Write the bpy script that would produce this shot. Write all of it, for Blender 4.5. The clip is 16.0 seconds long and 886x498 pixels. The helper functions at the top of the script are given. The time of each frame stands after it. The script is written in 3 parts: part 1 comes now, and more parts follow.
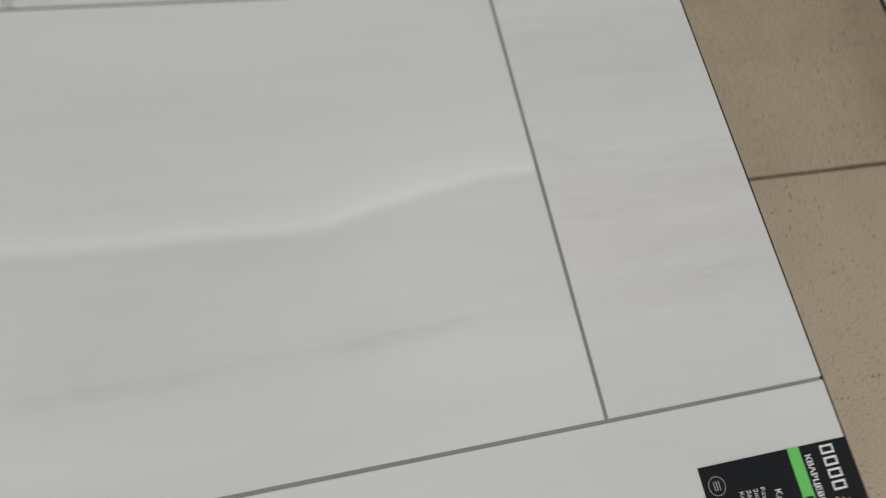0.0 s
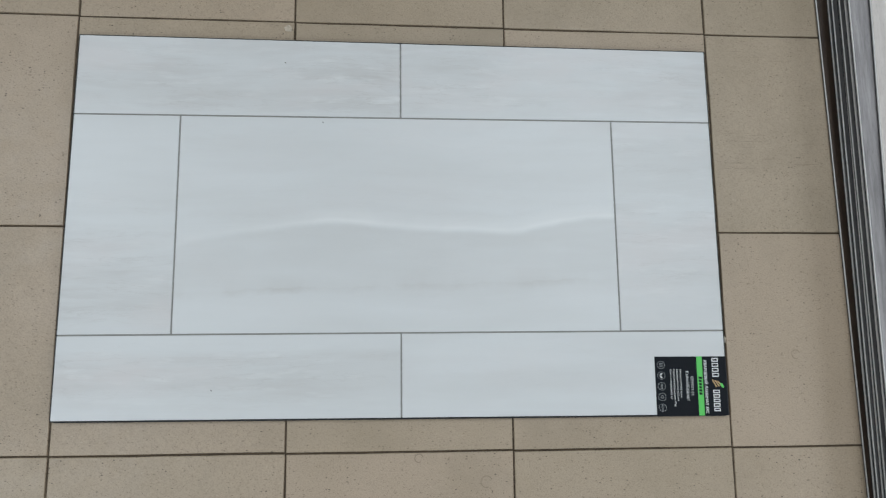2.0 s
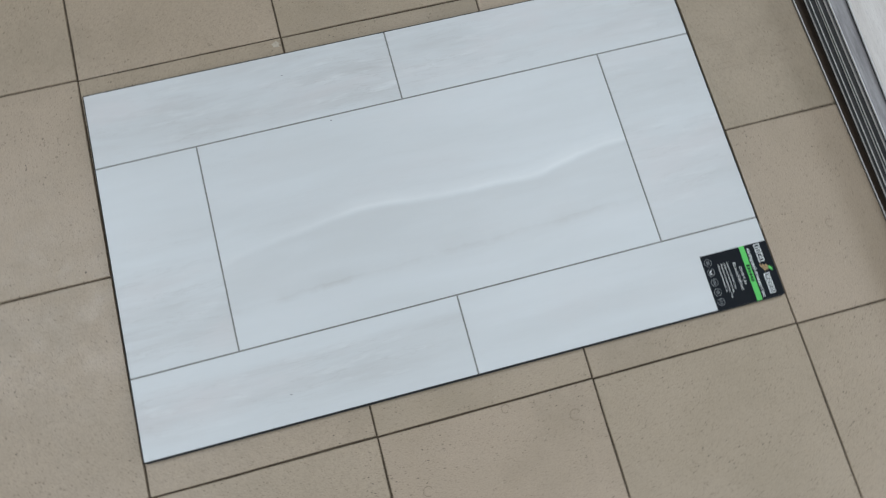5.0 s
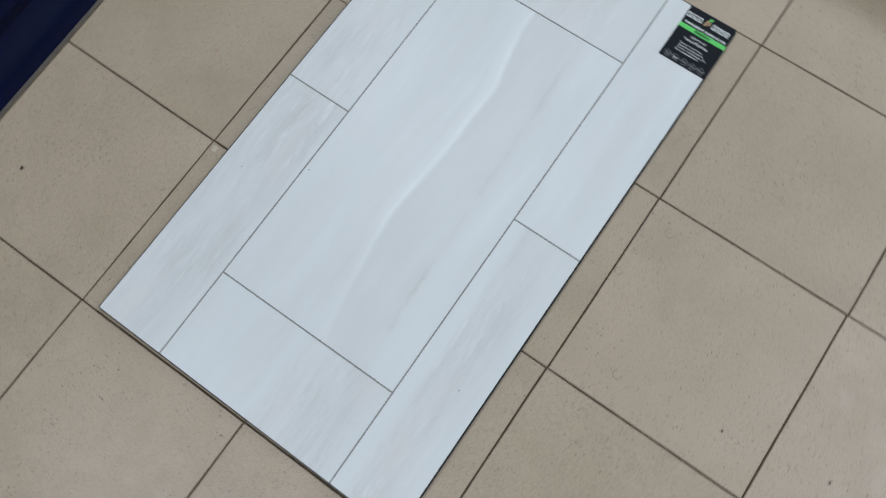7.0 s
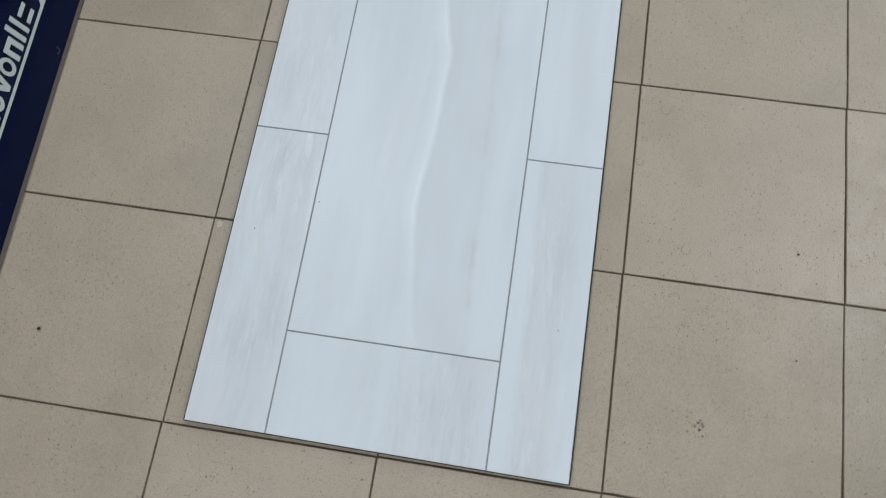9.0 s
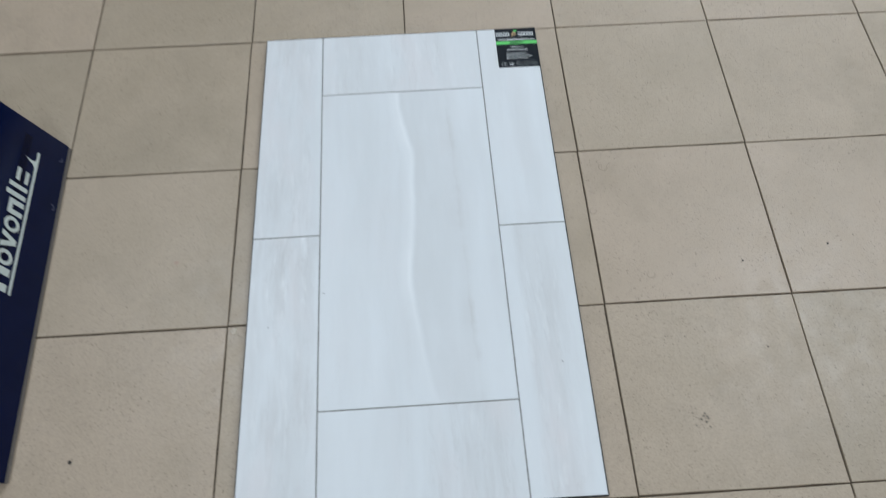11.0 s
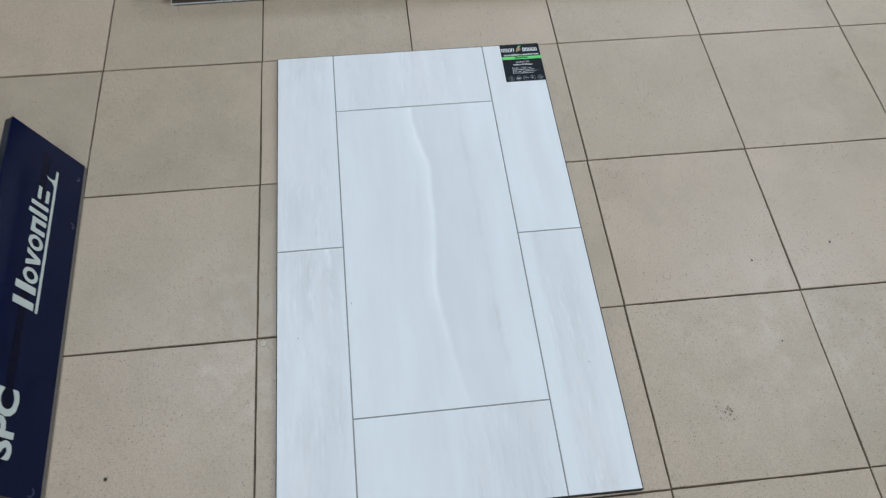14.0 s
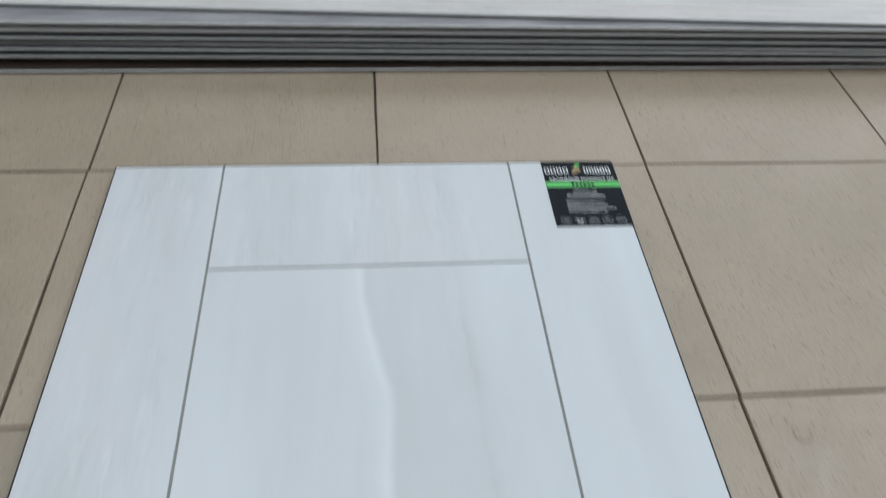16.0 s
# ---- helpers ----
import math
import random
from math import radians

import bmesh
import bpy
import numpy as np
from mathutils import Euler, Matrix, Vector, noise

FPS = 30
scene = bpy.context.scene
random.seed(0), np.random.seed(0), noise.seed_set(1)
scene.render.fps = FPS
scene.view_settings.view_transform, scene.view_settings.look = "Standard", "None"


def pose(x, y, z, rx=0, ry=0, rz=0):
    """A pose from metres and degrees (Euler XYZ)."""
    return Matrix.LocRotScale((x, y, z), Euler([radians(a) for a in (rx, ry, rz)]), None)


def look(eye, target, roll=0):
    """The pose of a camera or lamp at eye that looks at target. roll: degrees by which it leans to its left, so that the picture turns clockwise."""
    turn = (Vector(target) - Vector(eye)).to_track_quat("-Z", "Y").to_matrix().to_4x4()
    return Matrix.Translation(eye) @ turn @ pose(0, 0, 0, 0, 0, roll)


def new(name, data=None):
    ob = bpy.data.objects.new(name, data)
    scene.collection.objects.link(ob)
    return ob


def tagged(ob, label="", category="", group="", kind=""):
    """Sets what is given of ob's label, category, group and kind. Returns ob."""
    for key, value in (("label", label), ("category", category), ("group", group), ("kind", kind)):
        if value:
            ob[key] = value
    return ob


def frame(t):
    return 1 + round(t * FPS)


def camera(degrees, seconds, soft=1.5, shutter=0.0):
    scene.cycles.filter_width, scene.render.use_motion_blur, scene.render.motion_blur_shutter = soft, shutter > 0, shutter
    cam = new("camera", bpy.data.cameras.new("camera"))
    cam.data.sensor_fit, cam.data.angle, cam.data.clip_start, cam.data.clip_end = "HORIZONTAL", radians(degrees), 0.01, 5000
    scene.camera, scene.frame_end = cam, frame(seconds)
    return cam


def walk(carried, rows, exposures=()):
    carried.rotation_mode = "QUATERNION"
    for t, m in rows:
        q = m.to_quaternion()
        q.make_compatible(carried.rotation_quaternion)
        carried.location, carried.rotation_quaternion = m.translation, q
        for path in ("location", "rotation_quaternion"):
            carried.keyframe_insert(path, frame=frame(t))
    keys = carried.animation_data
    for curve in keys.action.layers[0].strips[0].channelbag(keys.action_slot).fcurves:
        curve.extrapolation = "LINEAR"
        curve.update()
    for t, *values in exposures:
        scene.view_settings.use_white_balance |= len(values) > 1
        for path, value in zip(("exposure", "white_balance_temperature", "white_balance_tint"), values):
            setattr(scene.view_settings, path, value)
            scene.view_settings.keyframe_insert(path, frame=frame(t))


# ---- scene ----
PATH = [
    (0, 0.4247, -0.0300, 0.4226, 21.663, -10.929, -12.096),
    (0.5, 0.3640, -0.0020, 0.6634, 12.547, -7.586, -5.043),
    (1, 0.3350, -0.0008, 0.9131, 9.347, -6.697, -4.026),
    (1.5, 0.2962, -0.0410, 1.0290, 8.509, -6.052, -1.559),
    (2, 0.2794, -0.0511, 1.0456, 9.168, -4.534, -0.672),
    (2.5, 0.2778, -0.0553, 1.0475, 9.415, -3.897, -1.762),
    (3, 0.2658, -0.0675, 1.0434, 9.300, -4.028, -2.363),
    (3.2, 0.2553, -0.0706, 1.0449, 9.368, -4.175, -2.592),
    (5.3, 0.1678, -0.1672, 1.0493, 14.086, -1.712, -21.025),
    (5.5, 0.1416, -0.1638, 1.0602, 14.070, -0.444, -25.808),
    (6, 0.0400, -0.1244, 1.0702, 13.549, 0.709, -39.166),
    (6.5, 0.0194, -0.1253, 1.0715, 13.897, 0.683, -46.358),
    (7, -0.0090, -0.1177, 1.0747, 14.757, 1.163, -55.183),
    (7.5, -0.1074, -0.0906, 1.0857, 15.696, 1.129, -67.603),
    (8, -0.1198, -0.0766, 1.0830, 15.708, 2.317, -72.709),
    (8.2, -0.1149, -0.0641, 1.0726, 15.653, 2.625, -73.910),
    (10.3, -0.2808, 0.1074, 1.0549, 22.172, -0.891, -92.985),
    (10.5, -0.2959, 0.1079, 1.0704, 23.905, -0.885, -93.608),
    (11, -0.3469, 0.1330, 1.1184, 28.970, 0.233, -93.704),
    (11.5, -0.3658, 0.1722, 1.1664, 31.603, 1.592, -94.620),
    (12, -0.3975, 0.1780, 1.2011, 32.216, 0.571, -93.014),
    (12.5, -0.4059, 0.1749, 1.2171, 32.239, -0.277, -92.455),
    (13, -0.4090, 0.1972, 1.2019, 32.462, -0.049, -94.475),
    (13.5, -0.3976, 0.2282, 1.1720, 32.000, -0.368, -96.417),
    (14, -0.3755, 0.2395, 1.1287, 30.846, -1.536, -96.515),
    (14.5, -0.3192, 0.2147, 1.0012, 31.108, -2.485, -96.178),
    (15, -0.2136, 0.1815, 0.7852, 34.050, -3.894, -96.076),
    (15.5, -0.0464, 0.1656, 0.5953, 39.420, -4.273, -96.022),
    (16, 0.1275, 0.1568, 0.5425, 43.534, -3.284, -94.978),
]
cam = camera(60.65, 16.0, soft=1.15, shutter=0.5)
EXPOSURES = [(0.0, -0.43, 7900, 14), (0.5, -0.38, 7900, 15), (1.0, -0.30, 7750, 13), (1.5, -0.23, 7300, 12), (2.0, -0.20, 6900, 10), (3.2, -0.21, 6850, 10), (5.5, -0.14, 6640, 10),
             (8.2, -0.06, 6550, 10), (10.5, 0.00, 6500, 10), (12.5, 0.15, 6450, 10), (14.0, 0.08, 6400, 10), (15.0, -0.20, 6300, 10), (15.5, -0.24, 6420, 10), (16.0, -0.10, 6600, 10)]
walk(cam, [(t, pose(x, y, z, rx, ry, rz)) for t, x, y, z, rx, ry, rz in PATH], EXPOSURES)

# ---- light: a shop lit by ceiling lamps and a shop window ----
world = bpy.data.worlds.new("world")
scene.world = world
world.use_nodes = True
world.node_tree.nodes["Background"].inputs[0].default_value = (0.8, 0.86, 1.0, 1)
world.node_tree.nodes["Background"].inputs[1].default_value = 0.05


def area_lamp(name, eye, target, sx, sy, watts, colour):
    data = bpy.data.lights.new(name, "AREA")
    data.shape, data.size, data.size_y, data.energy, data.color = "RECTANGLE", sx, sy, watts, colour
    ob = new(name, data)
    ob.matrix_world = look(eye, target)
    return ob


CEILING = 2.8
COOL = (0.757, 0.875, 1.0)
area_lamp("ceiling_lamp", (1.25, -1.95, CEILING - 0.03), (1.25, -1.95, 0), 1.2, 0.6, 30, COOL)
area_lamp("ceiling_lamp", (1.25, 0.95, CEILING - 0.03), (1.25, 0.95, 0), 0.6, 0.6, 22, COOL)
area_lamp("ceiling_lamp", (-1.20, 0.85, CEILING - 0.03), (-1.20, 0.85, 0), 0.6, 0.6, 20, COOL)
area_lamp("ceiling_lamp", (-1.20, -0.85, CEILING - 0.03), (-1.20, -0.85, 0), 0.6, 0.6, 21, COOL)
area_lamp("shop_window_daylight", (2.85, -0.90, 1.5), (0.6, -0.65, 0.6), 3.2, 1.8, 40, COOL)


# ---- materials ----
class Nodes:
    """A small wrapper round a node material."""

    def __init__(self, name):
        self.mat = bpy.data.materials.new(name)
        self.mat.use_nodes = True
        self.tree = self.mat.node_tree
        self.bsdf = self.tree.nodes["Principled BSDF"]
        self.coord = self.tree.nodes.new("ShaderNodeTexCoord").outputs["Object"]

    def add(self, kind, **inputs):
        node = self.tree.nodes.new(kind)
        for key, value in inputs.items():
            self.feed(node.inputs[key.replace("_", " ")], value)
        return node

    def feed(self, socket, value):
        if isinstance(value, bpy.types.NodeSocket):
            self.tree.links.new(value, socket)
        else:
            socket.default_value = value

    def math(self, op, a, b=0.0, c=0.0):
        node = self.tree.nodes.new("ShaderNodeMath")
        node.operation = op
        for socket, value in zip(node.inputs, (a, b, c)):
            self.feed(socket, value)
        return node.outputs[0]

    def scaled(self, vector, scale, offset=(0, 0, 0)):
        node = self.tree.nodes.new("ShaderNodeMapping")
        self.feed(node.inputs["Vector"], vector)
        node.inputs["Scale"].default_value = scale
        self.feed(node.inputs["Location"], offset)
        return node.outputs[0]

    def noise(self, vector, scale, detail=3.0, rough=0.55):
        return self.add("ShaderNodeTexNoise", Vector=vector, Scale=scale, Detail=detail, Roughness=rough).outputs["Fac"]

    def ramp(self, fac, *stops):
        node = self.tree.nodes.new("ShaderNodeValToRGB")
        self.feed(node.inputs[0], fac)
        ramp = node.color_ramp
        while len(ramp.elements) < len(stops):
            ramp.elements.new(0.5)
        for element, (at, value) in zip(ramp.elements, stops):
            element.position = at
            element.color = (*value, 1) if isinstance(value, tuple) else (value, value, value, 1)
        return node.outputs[0]

    def mix(self, fac, a, b, blend="MIX"):
        node = self.tree.nodes.new("ShaderNodeMix")
        node.data_type, node.blend_type = "RGBA", blend
        for socket, value in ((node.inputs[0], fac), (node.inputs[6], a), (node.inputs[7], b)):
            self.feed(socket, (*value, 1) if isinstance(value, tuple) and len(value) == 3 else value)
        return node.outputs[2]

    def random(self):
        return self.tree.nodes.new("ShaderNodeObjectInfo").outputs["Random"]

    def shifted(self, scale=37.0):
        """Object coordinates with an offset of its own for each object."""
        r = self.random()
        both = self.add("ShaderNodeCombineXYZ", X=self.math("MULTIPLY", r, scale), Y=self.math("MULTIPLY", r, scale * 1.7), Z=self.math("MULTIPLY", r, scale * 0.6)).outputs[0]
        node = self.tree.nodes.new("ShaderNodeVectorMath")
        self.feed(node.inputs[0], self.coord)
        self.feed(node.inputs[1], both)
        return node.outputs[0]

    def bump(self, height, strength, distance=0.001):
        self.feed(self.bsdf.inputs["Normal"], self.add("ShaderNodeBump", Height=height, Strength=strength, Distance=distance).outputs[0])

    def done(self, colour, rough, metallic=0.0, specular=0.5):
        self.feed(self.bsdf.inputs["Base Color"], (*colour, 1) if isinstance(colour, tuple) else colour)
        self.feed(self.bsdf.inputs["Roughness"], rough)
        self.bsdf.inputs["Metallic"].default_value = metallic
        self.bsdf.inputs["Specular IOR Level"].default_value = specular
        return self.mat


def plain(name, colour, rough=0.5, metallic=0.0, vary=0.08, scale=60.0, specular=0.5):
    n = Nodes(name)
    f = n.noise(n.coord, scale)
    low, high = (tuple(c * k for c in colour) for k in (1 - vary, 1 + vary))
    n.bump(n.noise(n.coord, scale * 6), 0.15, 0.0005)
    return n.done(n.ramp(f, (0.3, low), (0.7, high)), rough, metallic, specular)


def porcelain():
    """Beige salt-and-pepper porcelain stoneware, a little dirty, satin."""
    n = Nodes("beige_porcelain")
    p = n.shifted()
    cloud = n.noise(p, 6.0, 5.0, 0.6)
    colour = n.ramp(cloud, (0.28, (0.398, 0.314, 0.226)), (0.72, (0.452, 0.356, 0.265)))
    tone = n.ramp(n.random(), (0.0, (0.93, 0.94, 0.93)), (0.5, (1.0, 1.0, 0.985)), (1.0, (1.055, 1.04, 1.045)))
    colour = n.mix(1.0, colour, tone, "MULTIPLY")
    fine = n.noise(p, 520.0, 3.0, 0.75)
    colour = n.mix(0.5, colour, n.mix(1.0, colour, n.ramp(fine, (0.30, 0.55), (0.50, 1.0), (0.72, 1.22)), "MULTIPLY"))
    patch = n.ramp(n.noise(p, 9.0, 4.0, 0.6), (0.34, 0.22), (0.64, 1.0))

    ragged = n.tree.nodes.new("ShaderNodeVectorMath")
    ragged.operation = "MULTIPLY_ADD"
    n.feed(ragged.inputs[0], n.add("ShaderNodeTexNoise", Vector=p, Scale=700.0, Detail=2.0).outputs["Color"])
    ragged.inputs[1].default_value = (0.0022, 0.0022, 0.0)
    n.feed(ragged.inputs[2], n.scaled(p, (0.72, 1.15, 1.0)))

    def pits(scale, share, size):
        """Scattered dark grains of uneven size."""
        cells = n.add("ShaderNodeTexVoronoi", Vector=ragged.outputs[0], Scale=scale)
        tint = n.add("ShaderNodeSeparateColor", Color=cells.outputs["Color"])
        reach = n.math("MULTIPLY_ADD", tint.outputs[1], size, 0.08)
        inside = n.math("MULTIPLY", n.math("SUBTRACT", reach, cells.outputs["Distance"]), 14.0)
        inside = n.math("MINIMUM", n.math("MAXIMUM", inside, 0.0), 1.0)
        return n.math("MULTIPLY", inside, n.math("LESS_THAN", tint.outputs[0], share))

    coarse = n.math("MULTIPLY", pits(290.0, 0.34, 0.24), patch)
    small = n.math("MULTIPLY", pits(460.0, 0.55, 0.28), n.math("MULTIPLY_ADD", patch, 0.6, 0.25))
    colour = n.mix(n.math("MULTIPLY", small, 0.76), colour, (0.150, 0.112, 0.075))
    colour = n.mix(n.math("MULTIPLY", coarse, 0.92), colour, (0.060, 0.045, 0.030))
    pale = n.math("MULTIPLY", pits(330.0, 0.10, 0.22), 0.35)
    colour = n.mix(pale, colour, (0.60, 0.51, 0.40))
    dirt = n.ramp(n.noise(p, 4.2, 6.0, 0.68), (0.50, 0.0), (0.74, 0.42))
    colour = n.mix(dirt, colour, (0.275, 0.222, 0.155))
    rough = n.ramp(n.noise(p, 40.0, 5.0, 0.65), (0.3, 0.34), (0.7, 0.52))
    n.bump(n.math("ADD", n.noise(p, 420.0, 3.0), n.math("MULTIPLY", coarse, -1.2)), 0.30, 0.0006)
    return n.done(colour, rough, 0.0, 0.60)


def grout():
    n = Nodes("brown_grout")
    f = n.noise(n.coord, 45.0, 5.0, 0.7)
    n.bump(n.noise(n.coord, 500.0), 0.6, 0.001)
    return n.done(n.ramp(f, (0.3, (0.056, 0.040, 0.025)), (0.55, (0.090, 0.066, 0.043)), (0.75, (0.165, 0.125, 0.085))), 0.9)


def stone_print(name, seed, depth, band, grey=0.6, flecks=0.5, vein=False):
    """White stone-look vinyl: brushed grey streaks gathered in bands across the tile, small white strokes, faint warm clouds."""
    n = Nodes(name)
    p = n.scaled(n.coord, (1.0, 1.0, 1.0), (seed * 1.37, seed * 2.11, seed * 0.53))
    bend = n.noise(n.scaled(p, (1.6, 4.0, 1.0)), 2.2, 3.0)
    warped = n.tree.nodes.new("ShaderNodeVectorMath")
    warped.operation = "ADD"
    n.feed(warped.inputs[0], p)
    n.feed(warped.inputs[1], n.add("ShaderNodeCombineXYZ", Y=n.math("MULTIPLY", bend, 0.03)).outputs[0])
    w = warped.outputs[0]
    across = n.math("DIVIDE", n.add("ShaderNodeSeparateXYZ", Vector=n.coord).outputs["Y"], depth)
    across = n.math("ADD", across, n.math("MULTIPLY", n.math("SUBTRACT", n.noise(n.scaled(p, (1.0, 2.0, 1.0)), 5.0, 4.0), 0.5), 0.16))
    bands = n.ramp(across, *band)
    patch = n.ramp(n.noise(n.scaled(w, (1.0, 3.2, 1.0)), 4.5, 4.0, 0.6), (0.34, 0.15), (0.64, 1.0))
    thin = n.noise(n.scaled(w, (1.0, 10.0, 1.0)), 7.0, 7.0, 0.68)
    soft = n.noise(n.scaled(w, (1.0, 6.0, 1.0)), 3.0, 3.0, 0.5)
    colour = n.ramp(soft, (0.32, (0.684, 0.697, 0.700)), (0.62, (0.730, 0.749, 0.758)))
    streak = n.math("MULTIPLY_ADD", n.ramp(thin, (0.40, 0.0), (0.64, 1.0)), 0.65, 0.35)
    mask = n.math("MULTIPLY", n.math("MULTIPLY", bands, patch), streak)
    colour = n.mix(n.math("MULTIPLY", mask, grey), colour, (0.550, 0.536, 0.524))
    blush = n.ramp(n.noise(n.scaled(p, (1.0, 2.5, 1.0), (7, 2, 0)), 6.0, 4.0), (0.46, 0.0), (0.68, 0.55))
    colour = n.mix(n.math("MULTIPLY", blush, bands), colour, (0.730, 0.690, 0.685))
    stroke = n.ramp(n.noise(n.scaled(w, (1.0, 5.0, 1.0), (3, 1, 0)), 13.0, 4.0, 0.6), (0.54, 0.0), (0.74, 0.75))
    colour = n.mix(n.math("MULTIPLY", n.math("MULTIPLY", stroke, patch), n.math("MULTIPLY", bands, flecks)), colour, (0.85, 0.86, 0.86))
    hair = n.math("ABSOLUTE", n.math("SUBTRACT", n.noise(n.scaled(w, (1.0, 7.0, 1.0), (1, 5, 0)), 4.0, 6.0, 0.62), 0.5))
    hair = n.math("MULTIPLY", n.ramp(hair, (0.0, 1.0), (0.010, 0.0)), n.math("MULTIPLY", n.math("MULTIPLY", bands, patch), grey * 0.42))
    colour = n.mix(hair, colour, (0.47, 0.45, 0.43))
    grain = n.noise(n.scaled(p, (1.0, 5.0, 1.0)), 240.0, 2.0)
    if vein:
        x, y = (n.add("ShaderNodeSeparateXYZ", Vector=n.coord).outputs[k] for k in "XY")
        curve = n.tree.nodes.new("ShaderNodeFloatCurve")
        n.feed(curve.inputs["Value"], n.math("DIVIDE", x, 0.61))
        points = curve.mapping.curves[0].points
        line = ((0.0, 0.118), (0.09, 0.1333), (0.18, 0.1397), (0.28, 0.1483), (0.36, 0.1511), (0.46, 0.1463), (0.54, 0.1435), (0.65, 0.1408), (0.77, 0.1397), (0.83, 0.1477), (0.92, 0.157), (1.0, 0.1608))
        points[0].location, points[1].location = (line[0][0], line[0][1] * 5), (1.0, line[-1][1] * 5)
        for a, b in line[1:-1]:
            points.new(a, b * 5)
        curve.mapping.update()
        wob = n.math("MULTIPLY", n.math("SUBTRACT", n.noise(n.coord, 26.0, 3.0), 0.5), 0.006)
        d = n.math("ADD", n.math("SUBTRACT", y, n.math("DIVIDE", curve.outputs[0], 5.0)), wob)
        # grey that fades away below the crest, a bright crest line above it
        grey = n.ramp(n.math("ADD", n.math("MULTIPLY", d, 4.0), 0.5), (0.04, 0.0), (0.30, 0.35), (0.475, 0.60), (0.498, 0.0))
        grey = n.math("MULTIPLY", grey, n.ramp(n.noise(n.scaled(n.coord, (1.0, 4.0, 1.0)), 8.0, 3.0), (0.25, 0.45), (0.6, 1.0)))
        fade = n.ramp(n.math("DIVIDE", x, 0.61), (0.0, 0.30), (0.35, 1.0))
        grey = n.math("MULTIPLY", grey, fade)
        colour = n.mix(grey, colour, (0.615, 0.62, 0.615))
        crest = n.ramp(n.math("ADD", n.math("MULTIPLY", d, 20.0), 0.5), (0.44, 0.0), (0.56, 1.0), (0.66, 0.55), (0.98, 0.0))
        part_of = n.ramp(n.noise(n.scaled(n.coord, (1.0, 0.2, 1.0)), 7.0, 2.0), (0.30, 0.35), (0.55, 1.0))
        colour = n.mix(n.math("MULTIPLY", n.math("MULTIPLY", crest, part_of), n.math("MULTIPLY", fade, 0.60)), colour, (0.87, 0.88, 0.88))
        # a second, broken darker vein
        y2 = n.math("ADD", n.math("MULTIPLY", x, 0.028), 0.0555)
        d2 = n.math("ADD", n.math("SUBTRACT", y, y2), n.math("MULTIPLY", n.math("SUBTRACT", n.noise(n.coord, 14.0, 5.0, 0.7), 0.5), 0.022))
        v2 = n.ramp(n.math("ADD", n.math("MULTIPLY", d2, 20.0), 0.5), (0.30, 0.0), (0.48, 1.0), (0.53, 0.45), (0.95, 0.0))
        v2 = n.math("MULTIPLY", v2, n.ramp(n.noise(n.scaled(n.coord, (1.0, 0.3, 1.0)), 11.0, 3.0), (0.40, 0.1), (0.62, 0.8)))
        colour = n.mix(n.math("MULTIPLY", v2, 0.8), colour, (0.56, 0.55, 0.535))
    rough = n.ramp(thin, (0.3, 0.36), (0.7, 0.46))
    n.bump(grain, 0.10, 0.0004)
    return n.done(colour, rough, 0.0, 0.45)


def wood(name, dark, light, rough=0.5, along=(1.0, 14.0, 14.0), scale=6.0):
    n = Nodes(name)
    p = n.shifted(5.0)
    q = n.scaled(p, along)
    grain = n.noise(q, scale, 6.0, 0.65)
    pores = n.noise(n.scaled(p, tuple(a * 3 for a in along)), scale * 5, 3.0, 0.6)
    colour = n.ramp(grain, (0.30, dark), (0.68, light))
    colour = n.mix(n.ramp(pores, (0.55, 0.0), (0.72, 0.5)), colour, tuple(c * 0.55 for c in dark))
    n.bump(pores, 0.3, 0.0006)
    return n.done(colour, rough)


M_TILE, M_GROUT = porcelain(), grout()
PRINTS = (
    stone_print("white_stone_print_veined", 1.0, 0.30, ((0.0, 0.05), (0.25, 0.30), (0.5, 0.35), (0.75, 0.20), (1.0, 0.45)), 0.42, 0.25, True),
    stone_print("white_stone_print_half_grey", 2.3, 0.30, ((0.0, 0.35), (0.10, 0.90), (0.34, 0.75), (0.47, 0.60), (0.51, 0.0), (0.58, 0.50), (0.66, 0.10), (1.0, 0.04)), 0.70, 0.55),
    stone_print("white_stone_print_mottled", 3.9, 0.30, ((0.0, 0.45), (0.3, 0.60), (0.54, 0.90), (0.62, 0.45), (1.0, 0.55)), 0.78, 0.95),
    stone_print("white_stone_print_brushed", 5.2, 0.11, ((0.0, 0.30), (0.2, 0.85), (0.55, 1.0), (0.85, 0.80), (1.0, 0.60)), 0.80, 0.9),
    stone_print("white_stone_print_pale_brushed", 6.6, 0.11, ((0.0, 0.40), (0.4, 0.80), (0.8, 0.90), (1.0, 0.60)), 0.72, 0.85),
    stone_print("white_stone_print_banded", 7.1, 0.11, ((0.0, 0.15), (0.25, 0.40), (0.50, 1.0), (0.74, 0.75), (0.85, 0.20), (1.0, 0.08)), 0.78, 1.0),
    stone_print("white_stone_print_plain", 8.8, 0.11, ((0.0, 0.10), (0.5, 0.28), (1.0, 0.20)), 0.5, 0.2),
)
M_GROOVE = plain("grey_bevel", (0.27, 0.265, 0.25), 0.6)
M_CORE = plain("dark_core", (0.018, 0.018, 0.019), 0.6)
M_BLACK = plain("black_print", (0.010, 0.012, 0.016), 0.5, vary=0.05, specular=0.12)
M_WHITE_INK = plain("white_ink", (0.80, 0.82, 0.82), 0.45, vary=0.02)
